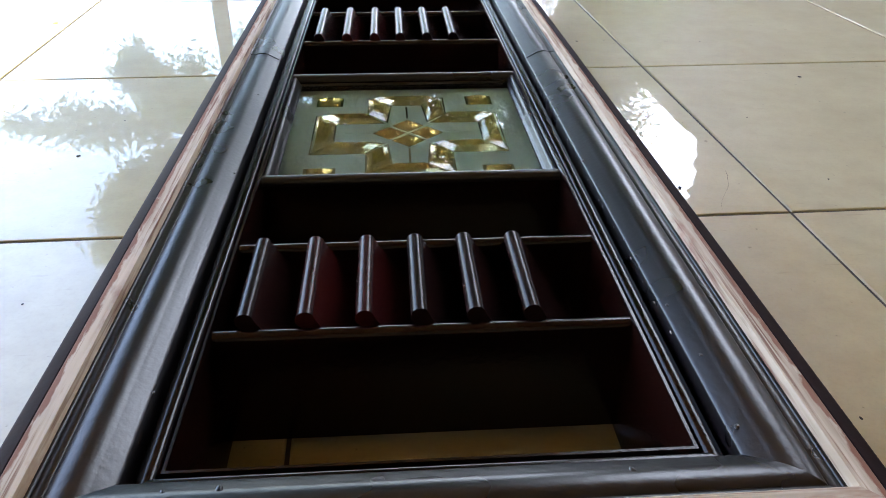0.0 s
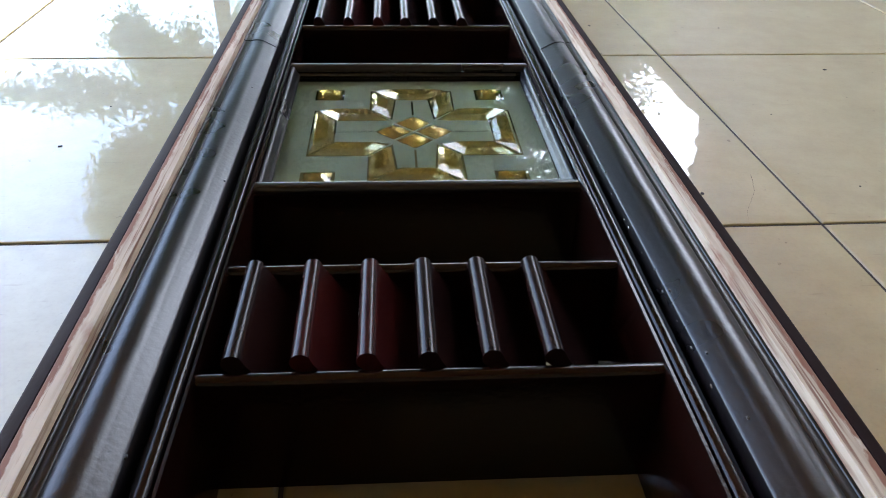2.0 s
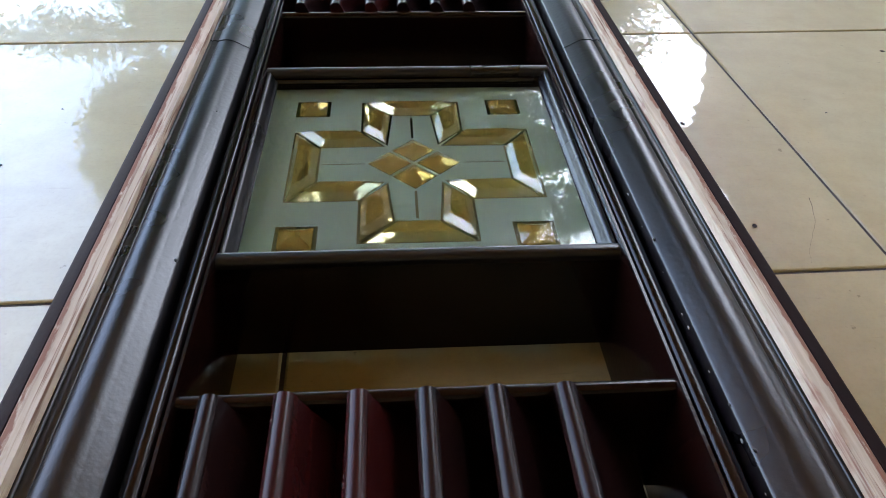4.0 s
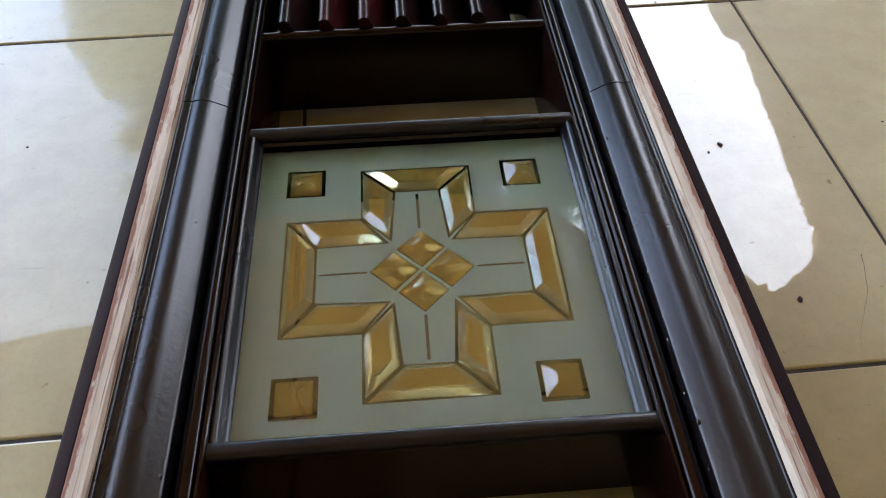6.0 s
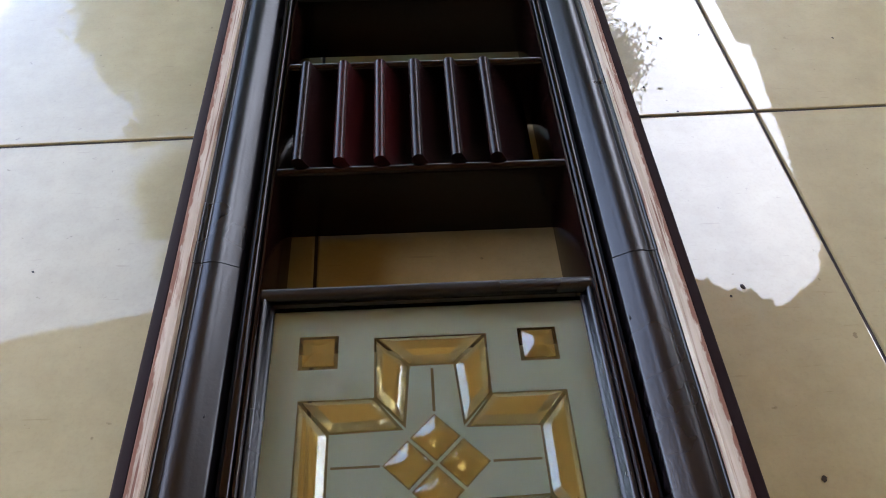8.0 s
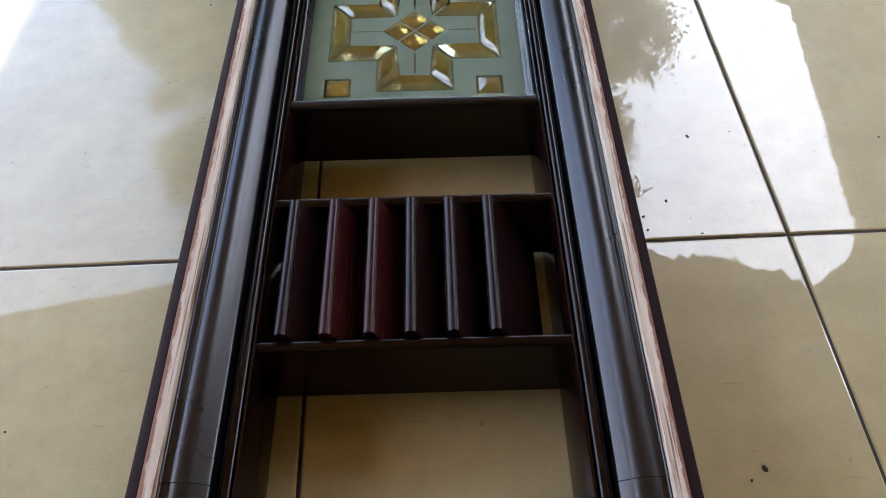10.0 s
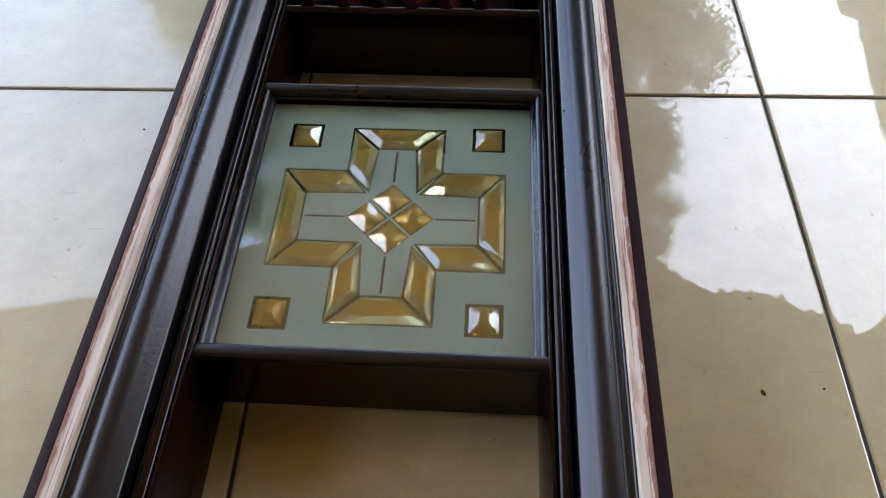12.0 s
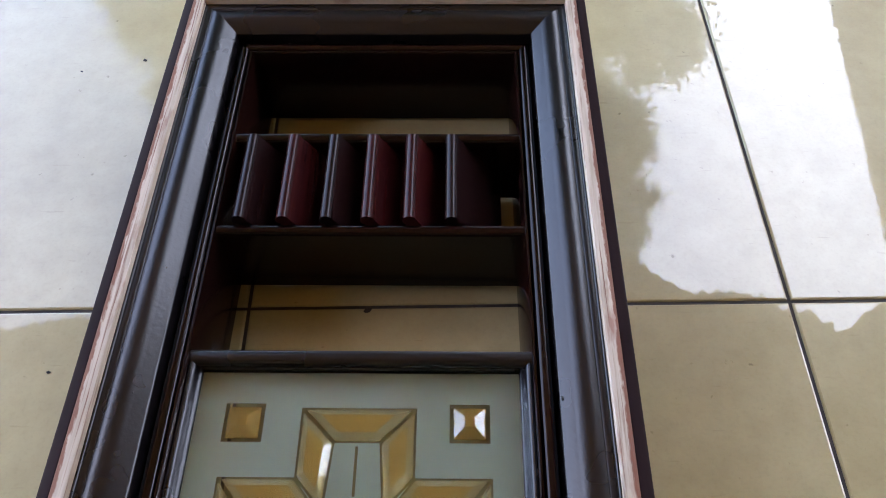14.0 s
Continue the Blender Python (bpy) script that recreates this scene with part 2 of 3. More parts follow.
def arc(cx, cz, r, a0, a1, n):
    return [(cx + r * math.cos(radians(a0 + (a1 - a0) * k / n)), cz + r * math.sin(radians(a0 + (a1 - a0) * k / n))) for k in range(n + 1)]


# ---- setting: porch floor bed, ceiling, added unseen walls, ground ----
TURN = Matrix.Rotation(0.0207, 4, "Z")
CEIL_Z, EAVE_X = 5.20, -4.63

floor = tagged(part("floor", box(bmesh.new(), -6.0, 4.8, -3.3, 6.2, -0.12, -0.0022), M_GROUT), "beige polished porch floor tiles with dark grout joints", "floor", kind="structure")
bm = bmesh.new()
rng = random.Random(21)
# the eave juts forward over the middle; a side wing runs on beyond it to the east
EDGE = ((5.9, 12.4), (4.9, 10.3), (4.66, 8.7), (4.37, 6.2), (4.27, 5.25), (4.08, 4.80), (3.50, 4.37), (3.25, 4.58), (2.95, 4.64), (2.88, 4.76), (2.2, 4.78), (1.95, 4.95), (1.65, 5.2), (1.35, 5.62), (-1.45, 5.62), (-1.9, 5.05), (-2.6, 4.62), (EAVE_X, 4.22))
outline = [(EAVE_X, -3.3), (6.6, -3.3), (6.6, 12.4)]
for (xa, ya), (xb, yb) in zip(EDGE, EDGE[1:]):
    long = math.hypot(xb - xa, yb - ya)
    steps = max(2, int(long / 0.065))
    for k in range(steps):
        u = k / steps
        tooth = (0.026 if k % 2 else -0.026) + rng.uniform(-0.02, 0.02)
        outline.append((xa + (xb - xa) * u - tooth * (yb - ya) / long, ya + (yb - ya) * u + tooth * (xb - xa) / long))
outline.append(EDGE[-1])
deck = [[bm.verts.new((x, y, z)) for x, y in outline] for z in (CEIL_Z, CEIL_Z + 0.18)]
for k in range(len(outline)):
    j = (k + 1) % len(outline)
    bm.faces.new((deck[0][k], deck[0][j], deck[1][j], deck[1][k]))
bm.faces.new(deck[0])
bm.faces.new(deck[1])
ceiling = tagged(part("ceiling", bm, M_CEILING), "plain amber varnished porch ceiling overhead", "ceiling", kind="structure")
# three unseen walls, added to block side and back sky and bounce warm light
south_bounce_wall = tagged(part("south_bounce_wall", box(bmesh.new(), EAVE_X, 4.5, -3.3, -3.1, 0.0, CEIL_Z), M_BOUNCE_WALL), "plain ochre unseen wall added behind the porch to bounce warm light", "wall", kind="structure")
east_light_block = tagged(part("east_light_block", box(bmesh.new(), 4.3, 4.5, -3.1, 2.4, 0.0, CEIL_Z), M_BOUNCE_WALL), "plain ochre unseen wall added to block light from the east", "wall", kind="structure")
west_light_block = tagged(part("west_light_block", box(bmesh.new(), EAVE_X - 0.2, EAVE_X, -3.3, 0.3, 0.0, CEIL_Z), M_BOUNCE_WALL), "plain ochre unseen wall added to block sky light from the west", "wall", kind="structure")
bm = bmesh.new()
box(bm, -600, 600, -600, 600, -0.5, -0.125)
ground = tagged(part("ground", bm, M_GROUND), "dry brown garden earth around the porch", "ground", kind="structure")

# ---- the panel ----
LEN0, LEN1, HALF = 0.0085, 2.0110, 0.158
RECT = (-HALF, HALF, LEN0, LEN1)
panel = tagged(new("wooden_panel"), "black-brown stained wooden room divider panel lying on floor tiles", "divider panel")


def hump(a, b, low, high, n, power=1.0):
    """A rounded bead from a to b that rises from low to high."""
    return [(a + (b - a) * (0.5 - 0.5 * math.cos(math.pi * k / n)), low + (high - low) * math.sin(math.pi * k / n) ** power) for k in range(n + 1)]


def swell(a, b, low, high, sag, n):
    """A gentle round swelling from a to b over the line between low and high."""
    return [(a + (b - a) * k / n, low + (high - low) * k / n + 4 * sag * (k / n) * (1 - k / n)) for k in range(n + 1)]


# outward from the opening and up
S_LINING = [(0.0000, 0.0040), (0.0000, 0.1164), (0.0010, 0.1180), (0.0031, 0.1180), (0.0037, 0.1168), (0.0041, 0.1126)]
S_LINING += hump(0.0046, 0.0180, 0.1121, 0.1193, 16, 0.7) + [(0.0180, 0.0040)]
S_MOULD = [(0.0198, 0.1000), (0.0198, 0.1282), (0.0200, 0.1290), (0.0206, 0.1297), (0.0216, 0.1304), (0.0308, 0.1354)]
S_MOULD += swell(0.0316, 0.0530, 0.1358, 0.1383, 0.0027, 22) + [(0.0532, 0.1380)] + swell(0.0535, 0.0590, 0.1382, 0.1389, 0.0004, 8)
S_MOULD += [(0.0593, 0.1383), (0.0598, 0.1383), (0.0602, 0.1390), (0.0612, 0.1396), (0.0621, 0.1397)]
S_MOULD.append((0.0621, 0.1000))
S_RAW = [(0.0623, 0.1156), (0.0623, 0.1470), (0.0629, 0.1478), (0.0742, 0.1480), (0.0751, 0.1473), (0.0751, 0.1156)]
S_BODY = [(0.0623, 0.0000), (0.0623, 0.1154), (0.0753, 0.1156), (0.0753, 0.1468), (0.0760, 0.1474), (0.0839, 0.1461), (0.0857, 0.1452), (0.0867, 0.1434), (0.0871, 0.1406), (0.0871, 0.0000)]
SEAM = {"L": 0.771, "R": 0.7645}
for side, what in (("L", "stile"), ("R", "stile"), ("B", "end_rail"), ("T", "end_rail")):
    wood = M_FRAME if side in "LR" else M_FRAME_X
    part(what, mitred(S_BODY, RECT, side), M_BODY, panel, "dark painted outer frame member")
    part("raw_edge", mitred(S_RAW, RECT, side), M_RAW if side in "LR" else M_RAW_X, panel, "bare pale wood edge with stain traces")
    part("lining", mitred(S_LINING, RECT, side), M_LINING if side in "LR" else M_LINING_X, panel, "mahogany brown inner board with bead edge")
    if side in SEAM:
        part("moulding", mitred(S_MOULD, RECT, side, (None, SEAM[side] - 0.0002)), wood, panel, "black-brown profiled moulding")
        part("moulding", mitred(S_MOULD, RECT, side, (SEAM[side] + 0.0002, None), 0.0008), wood, panel, "black-brown profiled moulding")
    else:
        part("moulding", mitred(S_MOULD, RECT, side), wood, panel, "black-brown profiled moulding")


def cross_rail(y0, y1, top, low):
    r = min(0.0058, (y1 - y0) / 2.1)
    section = [(y0, low)] + arc(y0 + r, top - r, r, 180, 90, 5) + arc(y1 - r, top - r, r, 90, 0, 5) + [(y1, low)]
    part("cross_rail", prism(bmesh.new(), section, -HALF, HALF), M_LINING_X, panel, "dark cross board with rounded top edge")


def capped_rail(y0, y1, top, low):
    """A cross board under a painted cap that holds the glazing bead."""
    r, seat = min(0.0058, (y1 - y0) / 2.1), top - 0.0085
    part("cross_rail", box(bmesh.new(), -HALF, HALF, y0, y1, low, seat - 0.0002), M_LINING_X, panel, "dark cross board beside the glass")
    section = [(y0 - 0.0003, seat)] + arc(y0 + r - 0.0003, top - r, r, 180, 90, 5) + arc(y1 - r + 0.0003, top - r, r, 90, 0, 5) + [(y1 + 0.0003, seat)]
    part("rail_cap", prism(bmesh.new(), section, -HALF, HALF), M_FRAME_X, panel, "black-brown rounded cap")


for y0, y1 in ((0.1365, 0.1490), (0.2640, 0.2755), (0.9105, 0.9230), (1.0985, 1.1110), (1.7475, 1.7600), (1.8725, 1.8855)):
    cross_rail(y0, y1, 0.1158, 0.012)
for y0, y1 in ((0.4080, 0.4220), (0.7440, 0.7582), (1.2640, 1.2785), (1.6045, 1.6187)):
    capped_rail(y0, y1, 0.1140, 0.013)

# slanted slats, six between each pair of rails
SLAT_X = (-0.1392, -0.0940, -0.0492, -0.0072, 0.0360, 0.0794)
LEAN = Vector((0.068, 0, -0.098)).normalized()
THICK = Vector((LEAN.z, 0, -LEAN.x))


def slat_mesh(length):
    """A slanted board with a half-round nose along its upper edge."""
    long, half = 0.097, 0.0062
    centre = LEAN * 0.0074
    section = [(p.x, p.z) for p in (LEAN * long + THICK * half, LEAN * 0.0130 + THICK * half)]
    section += arc(centre.x, centre.z, 0.0074, 214, 34, 14)
    section += [(p.x, p.z) for p in (LEAN * 0.0130 - THICK * half, LEAN * long - THICK * half)]
    return prism(bmesh.new(), section, 0.0, length, "y")


for y0, y1, top, reds in ((0.1494, 0.2637, 0.1258, (1, 2)), (0.9234, 1.0982, 0.1252, (1, 2)), (1.7604, 1.8722, 0.1262, (1, 3, 4))):
    for k, x in enumerate(SLAT_X):
        red = k in reds
        ob = part("slat", slat_mesh(y1 - y0), M_SLAT_RED if red else M_SLAT, panel, ("slanted dark red slat" if red else "slanted black-brown slat") + " with rounded edge", 50)
        ob.location = (x, y0, top)

# ---- glass panels with bevelled pieces ----
U, V = 0.1203, 0.1280
UI, VI = 0.0918, 0.0955
A, B = 0.0525, 0.0642
AI, BI = 0.0204, 0.0305
TU, TV = 0.0255, 0.0340


def flipped(poly, sx, sy):
    out = [(sx * x, sy * y) for x, y in poly]
    return out if sx * sy > 0 else out[::-1]


STRIPS = []
for sy in (1, -1):
    STRIPS.append(flipped([(-A, V), (-AI, VI), (AI, VI), (A, V)], 1, sy))
    for sx in (1, -1):
        STRIPS.append(flipped([(-A, V), (-A, B), (-TU, TV), (-AI, VI)], sx, sy))
        STRIPS.append(flipped([(-U, B), (-UI, BI), (-TU - 0.002, TV - 0.002), (-A, B)], sx, sy))
for sx in (1, -1):
    STRIPS.append(flipped([(-U, B), (-U, -B), (-UI, -BI), (-UI, BI)], sx, 1))
DIAMONDS = [[(cx, cy + 0.0228), (cx - 0.0226, cy), (cx, cy - 0.0228), (cx + 0.0226, cy)] for cx, cy in ((0, 0.0240), (0, -0.0240), (-0.0240, 0), (0.0240, 0))]
SQUARES = [[(cx + a * 0.0165, cy + b * 0.0165) for a, b in ((1, 1), (-1, 1), (-1, -1), (1, -1))] for cx in (-0.1045, 0.1010) for cy in (-0.1185, 0.1140)]


def inset(poly, d):
    n = len(poly)
    area = sum(poly[i][0] * poly[(i + 1) % n][1] - poly[(i + 1) % n][0] * poly[i][1] for i in range(n))
    s = 1 if area > 0 else -1
    out = []
    for i in range(n):
        p, q, r = Vector(poly[i - 1]), Vector(poly[i]), Vector(poly[(i + 1) % n])
        e, f = (q - p).normalized(), (r - q).normalized()
        ne, nf = Vector((-e.y, e.x)) * s, Vector((-f.y, f.x)) * s
        k = (ne + nf) / max(0.3, 1 + ne.dot(nf))
        out.append(tuple(q + k * d))
    return out


def bevelled(poly, z0, edge, high, width):
    """A cut glass piece: upright rim, sloping facets, flat top."""
    bm = bmesh.new()
    base = inset(poly, 0.0019)
    rings = [[bm.verts.new((x, y, z0)) for x, y in base], [bm.verts.new((x, y, z0 + edge)) for x, y in base]]
    n = len(poly)
    rings.append([bm.verts.new((x, y, z0 + high)) for x, y in inset(base, width)])
    for a, b in zip(rings, rings[1:]):
        for i in range(n):
            j = (i + 1) % n
            bm.faces.new((a[i], a[j], b[j], b[i])).material_index = 1
    bm.faces.new(rings[0])
    bm.faces.new(rings[-1])
    return bm


def inside(p, poly):
    hit = False
    for i in range(len(poly)):
        (x0, y0), (x1, y1) = poly[i - 1], poly[i]
        if (y0 > p[1]) != (y1 > p[1]) and p[0] < (x1 - x0) * (p[1] - y0) / (y1 - y0) + x0:
            hit = not hit
    return hit


def frosted_sheet(w, h, z0, z1):
    """The etched layer, left clear round the cut pieces and along thin lines."""
    from mathutils.geometry import delaunay_2d_cdt
    holes = [inset(p, -0.0003) for p in STRIPS] + [inset(p, 0.0004) for p in DIAMONDS] + [inset(p, -0.0018) for p in SQUARES]
    for sx in (-1, 1):
        holes.append([(sx * 0.0476, 0.0013), (sx * 0.0476, -0.0013), (sx * 0.0890, -0.0013), (sx * 0.0890, 0.0013)])
        holes.append([(-0.0013, sx * 0.0482), (0.0013, sx * 0.0482), (0.0013, sx * 0.0925), (-0.0013, sx * 0.0925)])
    verts, edges = [], []
    for poly in [[(-w, -h), (w, -h), (w, h), (-w, h)]] + holes:
        k, n = len(verts), len(poly)
        verts += [Vector(p) for p in poly]
        edges += [(k + i, k + (i + 1) % n) for i in range(n)]
    vs, _, tris, *_ = delaunay_2d_cdt(verts, edges, [], 0, 1e-6)
    bm = bmesh.new()
    pts = [bm.verts.new((v.x, v.y, z1)) for v in vs]
    keep = []
    for t in tris:
        c = (sum(vs[i].x for i in t) / len(t), sum(vs[i].y for i in t) / len(t))
        if abs(c[0]) < w and abs(c[1]) < h and not any(inside(c, p) for p in holes):
            keep.append(bm.faces.new([pts[i] for i in t]))
    made = bmesh.ops.extrude_face_region(bm, geom=keep)
    for v in made["geom"]:
        if isinstance(v, bmesh.types.BMVert):
            v.co.z = z0
    for v in [v for v in bm.verts if not v.link_faces]:
        bm.verts.remove(v)
    return bm


S_GLAZING = [(0.0, 0.1003), (0.0, 0.1013), (0.0012, 0.1029), (0.0026, 0.1037), (0.0040, 0.1063), (0.0058, 0.1101), (0.0076, 0.1121), (0.0094, 0.1125), (0.0108, 0.1113), (0.0113, 0.1088), (0.0113, 0.1003)]


def glass_panel(cy, h):
    w = 0.1465
    sheet = part("glass_panel", frosted_sheet(0.1495, h + 0.0040, 0.0890, 0.0899), M_FROST, panel, "grey-green frosted glass pane with amber cut pieces", 30)
    sheet.location = (0, cy, 0)
    sheet.visible_shadow = False
    for poly in STRIPS:
        ob = part("bevel_strip", bevelled(poly, 0.0880, 0.0018, 0.0072, 0.0062), M_AMBER, sheet, "amber bevelled glass strip", 8)
        # sloping facets take the paler glass that carries the painted glint
        ob.data.materials.append(M_FACET)
        ob.visible_shadow = False
    for poly in DIAMONDS:
        ob = part("bevel_diamond", bevelled(poly, 0.0880, 0.0018, 0.0072, 0.0105), M_AMBER, sheet, "amber diamond-cut glass piece", 8)
        ob.data.materials.append(M_AMBER)
        ob.visible_shadow = False
    for poly in SQUARES:
        ob = part("bevel_square", bevelled(poly, 0.0880, 0.0018, 0.0072, 0.0100), M_AMBER, sheet, "amber square-cut glass piece", 8)
        ob.data.materials.append(M_AMBER)
        ob.visible_shadow = False
    cover = part("cover_pane", box(bmesh.new(), -0.1495, 0.1495, -h - 0.0040, h + 0.0040, 0.0968, 0.0998), M_CLEAR, sheet, "clear glass cover pane")
    cover.visible_shadow = False
    for side in "LRBT":
        part("glazing_bead", mitred(S_GLAZING, (-w, w, -h, h), side), M_FRAME if side in "LR" else M_FRAME_X, sheet, "black-brown mitred glazing bead")


glass_panel(0.5827, 0.1592)
glass_panel(1.4420, 0.1612)

# ---- trees and neighbouring house beyond the porch ----
def tree(name, base, height, spread, leaves, seed, leaf=0.10, low=0.15, taper=0.75, skirt=0.8, boughs=(), loose=0.20):
    rng = random.Random(seed)
    thing = tagged(new(name), "tall leafy green garden tree beyond the porch", "tree")
    bm = bmesh.new()

    def limb(a, b, r0, r1, bend):
        steps, rings = 6, []
        mid = (a + b) / 2 + Vector((rng.uniform(-1, 1), rng.uniform(-1, 1), rng.uniform(-0.3, 0.6))) * bend
        for k in range(steps + 1):
            u = k / steps
            p = a * (1 - u) ** 2 + mid * 2 * u * (1 - u) + b * u * u
            r = r0 + (r1 - r0) * u
            rings.append([bm.verts.new(p + Vector((math.cos(q), math.sin(q), 0)) * r) for q in [i * math.tau / 8 for i in range(8)]])
        for s, t in zip(rings, rings[1:]):
            for i in range(8):
                bm.faces.new((s[i], s[(i + 1) % 8], t[(i + 1) % 8], t[i]))

    root, top = Vector(base), Vector(base) + Vector((0.2, 0.1, height * 0.8))
    limb(root, top, 0.10, 0.02, 0.25)
    tips, sprays = [], []
    for k in range(48):
        u = low + (0.95 - low) * k / 47
        start = root.lerp(top, u)
        a = k * 2.4 + rng.uniform(-0.4, 0.4)
        reach = spread * (0.55 + 0.55 * math.sin(math.pi * min(1, 0.25 + taper * u))) * rng.uniform(0.7, 1.1) * (skirt + (1 - skirt) * min(1, max(0, (u - 0.25) / 0.3)))
        end = start + Vector((math.cos(a) * reach, math.sin(a) * reach, rng.uniform(0.2, 0.9) * reach * 0.7))
        limb(start, end, 0.05 * (1.2 - u), 0.008, 0.2)
        for q in (0.45, 0.7, 0.9, 1.0):
            tips.append(start.lerp(end, q))
    for start, end in boughs:
        limb(Vector(start), Vector(end), 0.03, 0.006, 0.1)
        for k in range(16):
            sprays.append(Vector(start).lerp(Vector(end), 0.2 + 0.8 * k / 15))
    part("trunk", bm, M_BARK, thing)
    gen = np.random.default_rng(seed)
    clumps = np.repeat(np.array([tuple(p) for p in tips]), 3, axis=0)
    clumps = clumps + gen.normal(0, loose, clumps.shape)
    n = leaves // len(clumps) * len(clumps)
    p = np.repeat(clumps, n // len(clumps), axis=0) + gen.normal(0, 0.11, (n, 3)) * gen.uniform(0.4, 1.5, (n, 1))
    if sprays:
        thin = np.repeat(np.array([tuple(q) for q in sprays]), 70, axis=0)
        p = np.concatenate([p, thin + gen.normal(0, 0.085, thin.shape)])
        n = len(p)
    d = gen.normal(0, 1, (n, 3))
    d /= np.linalg.norm(d, axis=1, keepdims=True)
    s = np.cross(d, gen.normal(0, 1, (n, 3)))
    s /= np.linalg.norm(s, axis=1, keepdims=True)
    up = np.cross(d, s)
    size = leaf * gen.uniform(0.6, 1.3, (n, 1))
    verts = np.stack([p, p + size * (0.45 * d + 0.24 * s + 0.05 * up), p + size * d, p + size * (0.45 * d - 0.24 * s + 0.05 * up)], 1).reshape(-1, 3)
    faces = np.arange(4 * n).reshape(-1, 4)
    verts, faces = verts.tolist(), faces.tolist()
    me = bpy.data.meshes.new("crown")
    me.from_pydata(verts, [], faces)
    me.materials.append(M_LEAF)
    crown = new("crown", me)
    crown.parent = thing
    return thing


tree("garden_tree", (-1.80, 8.0, -0.13), 12.6, 1.55, 310000, 3, 0.078, 0.24, 0.45, 0.98,
     (((-2.5, 8.0, 2.5), (-2.80, 8.0, 1.95)), ((-2.4, 8.0, 2.6), (-2.95, 8.0, 2.15)), ((-2.4, 8.0, 2.9), (-3.65, 8.0, 2.60)), ((-2.8, 8.0, 3.0), (-4.35, 8.0, 2.72))))
tree("garden_tree", (0.90, 8.1, -0.13), 13.2, 1.62, 260000, 8, 0.074, 0.19, 0.45, 1.0,
     (((1.2, 8.1, 3.2), (2.6, 8.1, 3.3)), ((1.2, 8.1, 3.5), (2.5, 8.1, 3.7)), ((1.2, 8.1, 3.8), (2.3, 8.1, 4.1))))
tree("garden_tree", (-0.45, 9.2, -0.13), 13.8, 1.75, 120000, 12, 0.074, 0.16, 0.40, 1.0)
tree("garden_tree", (2.30, 8.4, -0.13), 4.0, 0.52, 18000, 21, 0.070, 0.25, 0.45, 1.0, (), 0.14)

house = tagged(new("neighbour_house"), "dark timber neighbouring house with a low slate roof", "house")
rng = random.Random(15)
section = [(20.4, -0.13), (20.4, 6.9)] + [(5.92 + rng.uniform(-0.08, 0.08), 6.9 - 0.11 * k) for k in range(64)]
part("wall", prism(bmesh.new(), section, 11.4, 13.0, "y"), M_CONCRETE, house, "dark timber wall of uneven boards")
part("wing", prism(bmesh.new(), [(2.6, -0.13), (2.6, 2.2)] + [(2.6 + 3.2 * k / 30, 2.2 + 3.0 * k / 30 + rng.uniform(-0.06, 0.06)) for k in range(1, 30)] + [(5.82, 5.2), (5.82, -0.13)], 12.2, 13.0, "y"), M_CONCRETE, house, "low lean-to side wing")
section = [(5.7, 6.905), (20.7, 6.905), (20.7, 7.0), (13.0, 9.2), (5.7, 7.0)]
part("roof", prism(bmesh.new(), section, 11.2, 13.2, "y"), M_ROOF, house, "dark slate roof of low pitch")

# ---- specks and a dry leaf on the floor ----
def blob(name, x, y, size, mat, label, category, group="", flat=0.35, seed=1):
    rng = random.Random(seed)
    bm = bmesh.new()
    bmesh.ops.create_icosphere(bm, subdivisions=2, radius=size)
    for v in bm.verts:
        v.co *= rng.uniform(0.75, 1.2)
        v.co.x *= 1.5
        v.co.z *= flat
    low = min(v.co.z for v in bm.verts)
    ob = tagged(part(name, bm, mat), label, category, group)
    ob.matrix_world = pose(x, y, -low - 0.0001, 0, 0, rng.uniform(0, 180))
    return ob


SPECKS = ((0.760, 1.043, 26), (-0.482, 0.742, 22), (0.369, 0.588, 26), (0.386, 1.305, 22), (0.363, 0.818, 26), (0.346, 0.806, 14), (-0.355, 2.125, 24),
          (-0.440, 2.103, 16), (-0.455, 0.883, 12), (-0.350, 1.644, 16), (-0.411, 0.360, 12), (0.588, 0.604, 14), (0.376, 0.142, 14),
          (0.572, 0.843, 12), (0.297, 1.160, 18), (0.299, 1.138, 16), (0.368, 1.130, 14), (0.332, 1.186, 16), (0.448, 1.312, 12), (0.656, 1.293, 14), (-0.011, 1.7215, 30))
for k, (x, y, size) in enumerate(SPECKS):
    blob("dirt_speck", x, y, size * 1e-4, M_SPECK, "tiny dark speck of dirt on the floor tile", "dirt speck", "specks on the floor", seed=k)
leaf = blob("fallen_leaf", -0.792, 1.514, 0.0085, M_LEAF_DRY, "small dry yellow leaf lying on the floor tile", "leaf", flat=0.12, seed=40)

# hairline crack across one tile
bm = bmesh.new()
rng = random.Random(4)
line, across = [], Vector((0.95, 0.3, 0)) * 0.00035
for k in range(17):
    u = k / 16
    line.append(Vector((0.455 - 0.049 * u + 0.004 * math.sin(5 * u) + rng.uniform(-0.001, 0.001), 0.640 - 0.117 * u, 0.0003)))
pairs = [(bm.verts.new(p - across * (1 - k / 20)), bm.verts.new(p + across * (1 - k / 20))) for k, p in enumerate(line)]
for (a, b), (c, d) in zip(pairs, pairs[1:]):
    bm.faces.new((a, b, d, c))
tagged(part("floor_crack", bm, M_SPECK), "thin dark hairline crack in a beige floor tile", "crack", kind="structure")


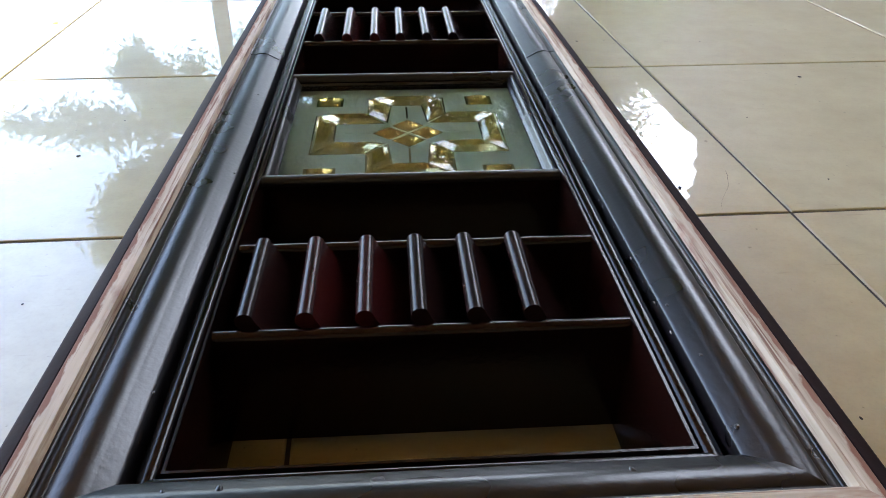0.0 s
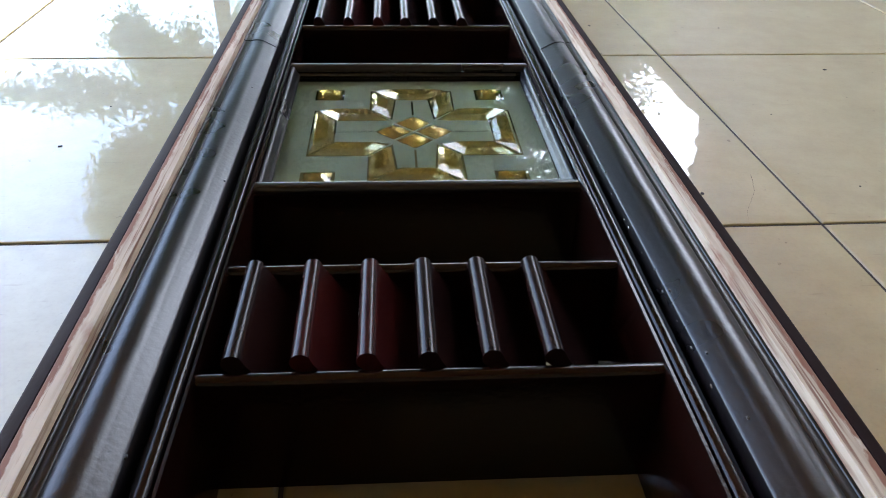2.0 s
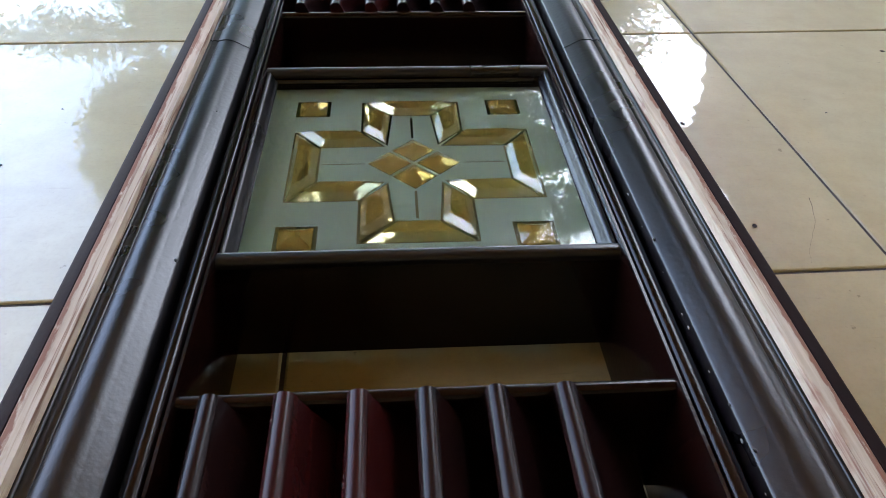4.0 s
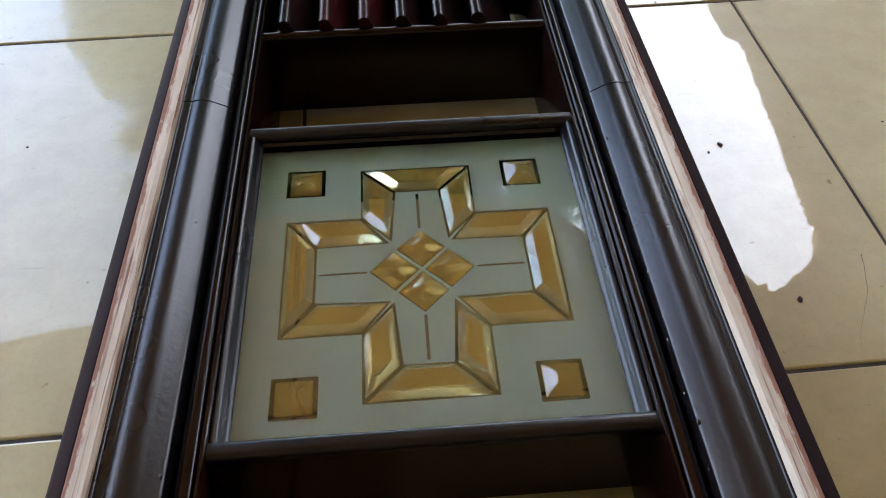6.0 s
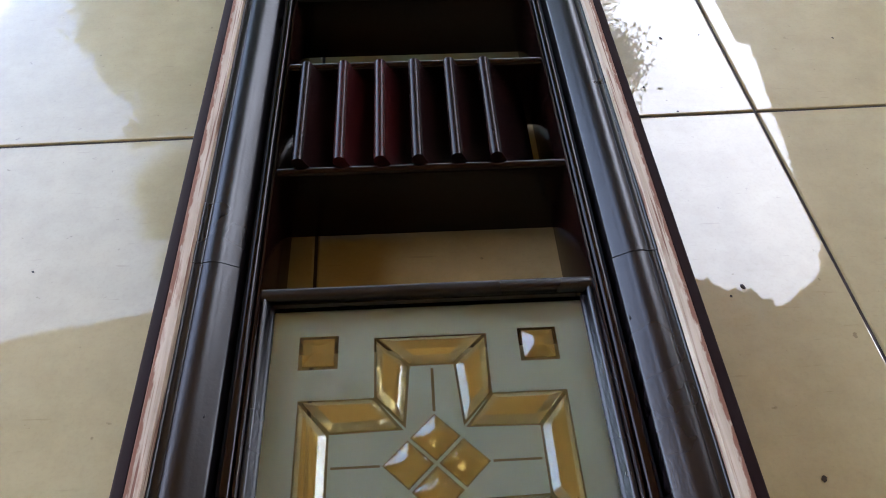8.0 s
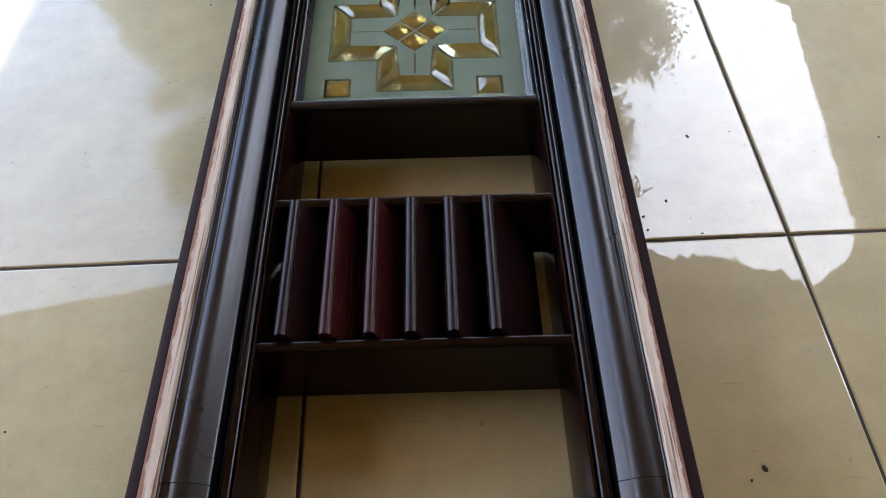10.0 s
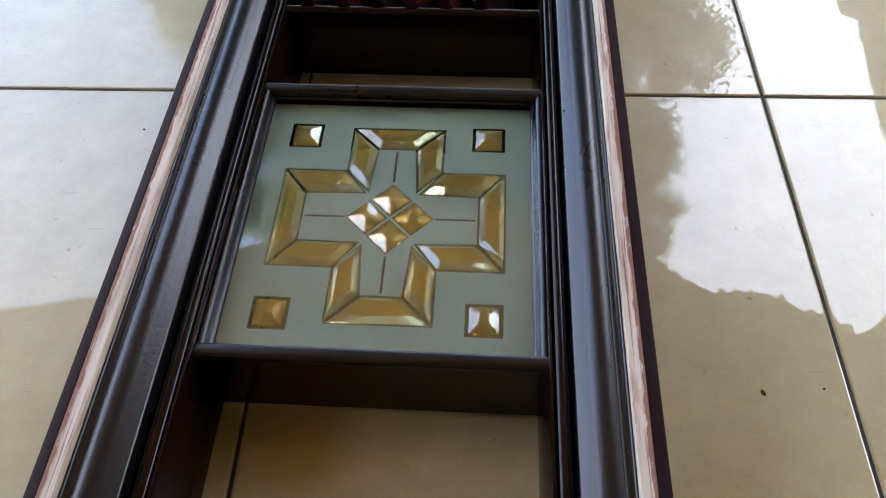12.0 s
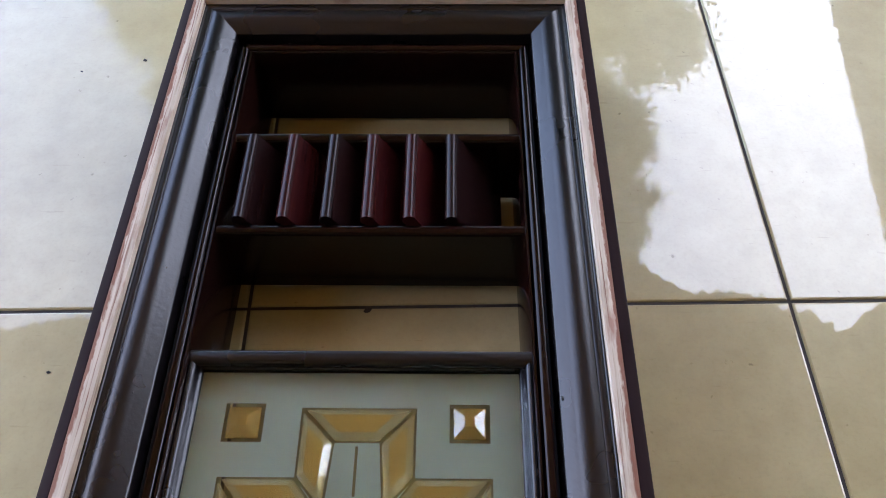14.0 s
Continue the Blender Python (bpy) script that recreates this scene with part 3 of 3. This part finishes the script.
# hardened paint runs on the mouldings
def moulding_top(o):
    for (a, za), (b, zb) in zip(S_MOULD[1:-1], S_MOULD[2:-1]):
        if a <= o <= b and b > a:
            return za + (zb - za) * (o - a) / (b - a)
    return 0.138


for k, (x, y, size) in enumerate(((0.183, 0.008, 16), (0.108, -0.027, 18), (-0.119, -0.026, 22), (-0.149, -0.026, 14), (-0.178, 0.064, 13), (-0.180, 0.390, 16), (0.179, 0.401, 18),
                                  (0.180, 0.694, 16), (0.181, 1.564, 20), (0.200, 2.030, 20), (-0.192, 1.565, 13), (-0.209, 1.603, 20), (0.185, 0.075, 12), (0.179, 0.979, 14),
                                  (0.175, 0.198, 12), (0.178, 0.238, 10), (0.182, 0.136, 12), (-0.187, 0.613, 11), (-0.183, 1.046, 13), (0.187, 1.309, 11))):
    bm = bmesh.new()
    bmesh.ops.create_uvsphere(bm, u_segments=10, v_segments=6, radius=size * 1e-4)
    rng = random.Random(k)
    for v in bm.verts:
        v.co.y *= 1.5 + rng.uniform(-0.2, 0.2)
        v.co.z *= 0.55
    out = abs(x) - HALF if 0.0 < y < 2.03 else (LEN0 - y if y < 0.5 else min(y - LEN1, abs(x) - HALF))
    ob = part("paint_drip", bm, M_FRAME, panel, "small hardened paint drip")
    ob.matrix_basis = pose(x, y, moulding_top(out) + 0.0001, 0, 0, rng.uniform(-40, 40))

# pale filler squeezed out along the groove
M_FILLER = mottled("pale_filler", (0.22, 0.22, 0.20), (0.40, 0.39, 0.37), 400, 0.35)
for k, y in enumerate((0.3697, 0.3236, 0.3104, 0.2697, 0.2146, 0.1797, 0.1500, 0.1115, 0.4268, 0.4711)):
    bm = bmesh.new()
    bmesh.ops.create_uvsphere(bm, u_segments=8, v_segments=6, radius=0.0005 + 0.0005 * (k * 7 % 5) / 4)
    rng = random.Random(90 + k)
    for v in bm.verts:
        v.co.y *= rng.uniform(1.6, 2.4)
        v.co.x *= 0.8
    ob = part("filler_dab", bm, M_FILLER, panel, "pale dab of filler in the groove")
    ob.location = (HALF + 0.0196, y, 0.1240 + rng.uniform(-0.001, 0.001))

# nicks in the slat noses
for k, (x, y, z, size) in enumerate(((-0.0514, 0.1985, 0.1222, 13), (-0.0513, 0.2040, 0.1224, 10), (-0.0954, 0.2433, 0.1246, 9), (0.0336, 0.1830, 0.1240, 9))):
    bm = bmesh.new()
    bmesh.ops.create_icosphere(bm, subdivisions=2, radius=size * 1e-4)
    rng = random.Random(140 + k)
    for v in bm.verts:
        v.co *= rng.uniform(0.75, 1.2)
        v.co.y *= 1.7
    ob = part("nick", bm, M_SPECK, panel, "small dark nick in the slat edge")
    ob.location = (x, y, z - 0.0004)

# ---- floor tiles ----
def tile_mesh(wide, deep, thick, bevel):
    """One tile, laid to the slightly crooked grid."""
    bm = bmesh.new()
    rings = []
    for o, z in ((0.0, -thick), (0.0, -bevel), (bevel * 0.5, -bevel * 0.4), (bevel * 1.4, 0.0)):
        rings.append([bm.verts.new(TURN @ Vector((sx * (wide / 2 - o), sy * (deep / 2 - o), z))) for sx, sy in ((-1, -1), (1, -1), (1, 1), (-1, 1))])
    for a, b in zip(rings, rings[1:]):
        for i in range(4):
            j = (i + 1) % 4
            bm.faces.new((a[i], a[j], b[j], b[i]))
    bm.faces.new(rings[-1])
    return bm


TILE, JOINT = 0.6118, 0.0040
CORNER = Vector((0.4785, 1.1250, 0))
first = None
for i in range(-9, 7):
    for j in range(-7, 8):
        at = CORNER + TURN.to_3x3() @ Vector(((i + 0.5) * TILE, (j + 0.5) * TILE, 0))
        if at.x < -5.6 or at.x > 4.6 or at.y < -3.05 or at.y > 5.8:
            continue
        if first is None:
            ob = first = part("tile", tile_mesh(TILE - JOINT, TILE - JOINT, 0.008, 0.0017), M_TILE, floor, sharp=5)
        else:
            ob = first.copy()
            scene.collection.objects.link(ob)
        ob.location = at
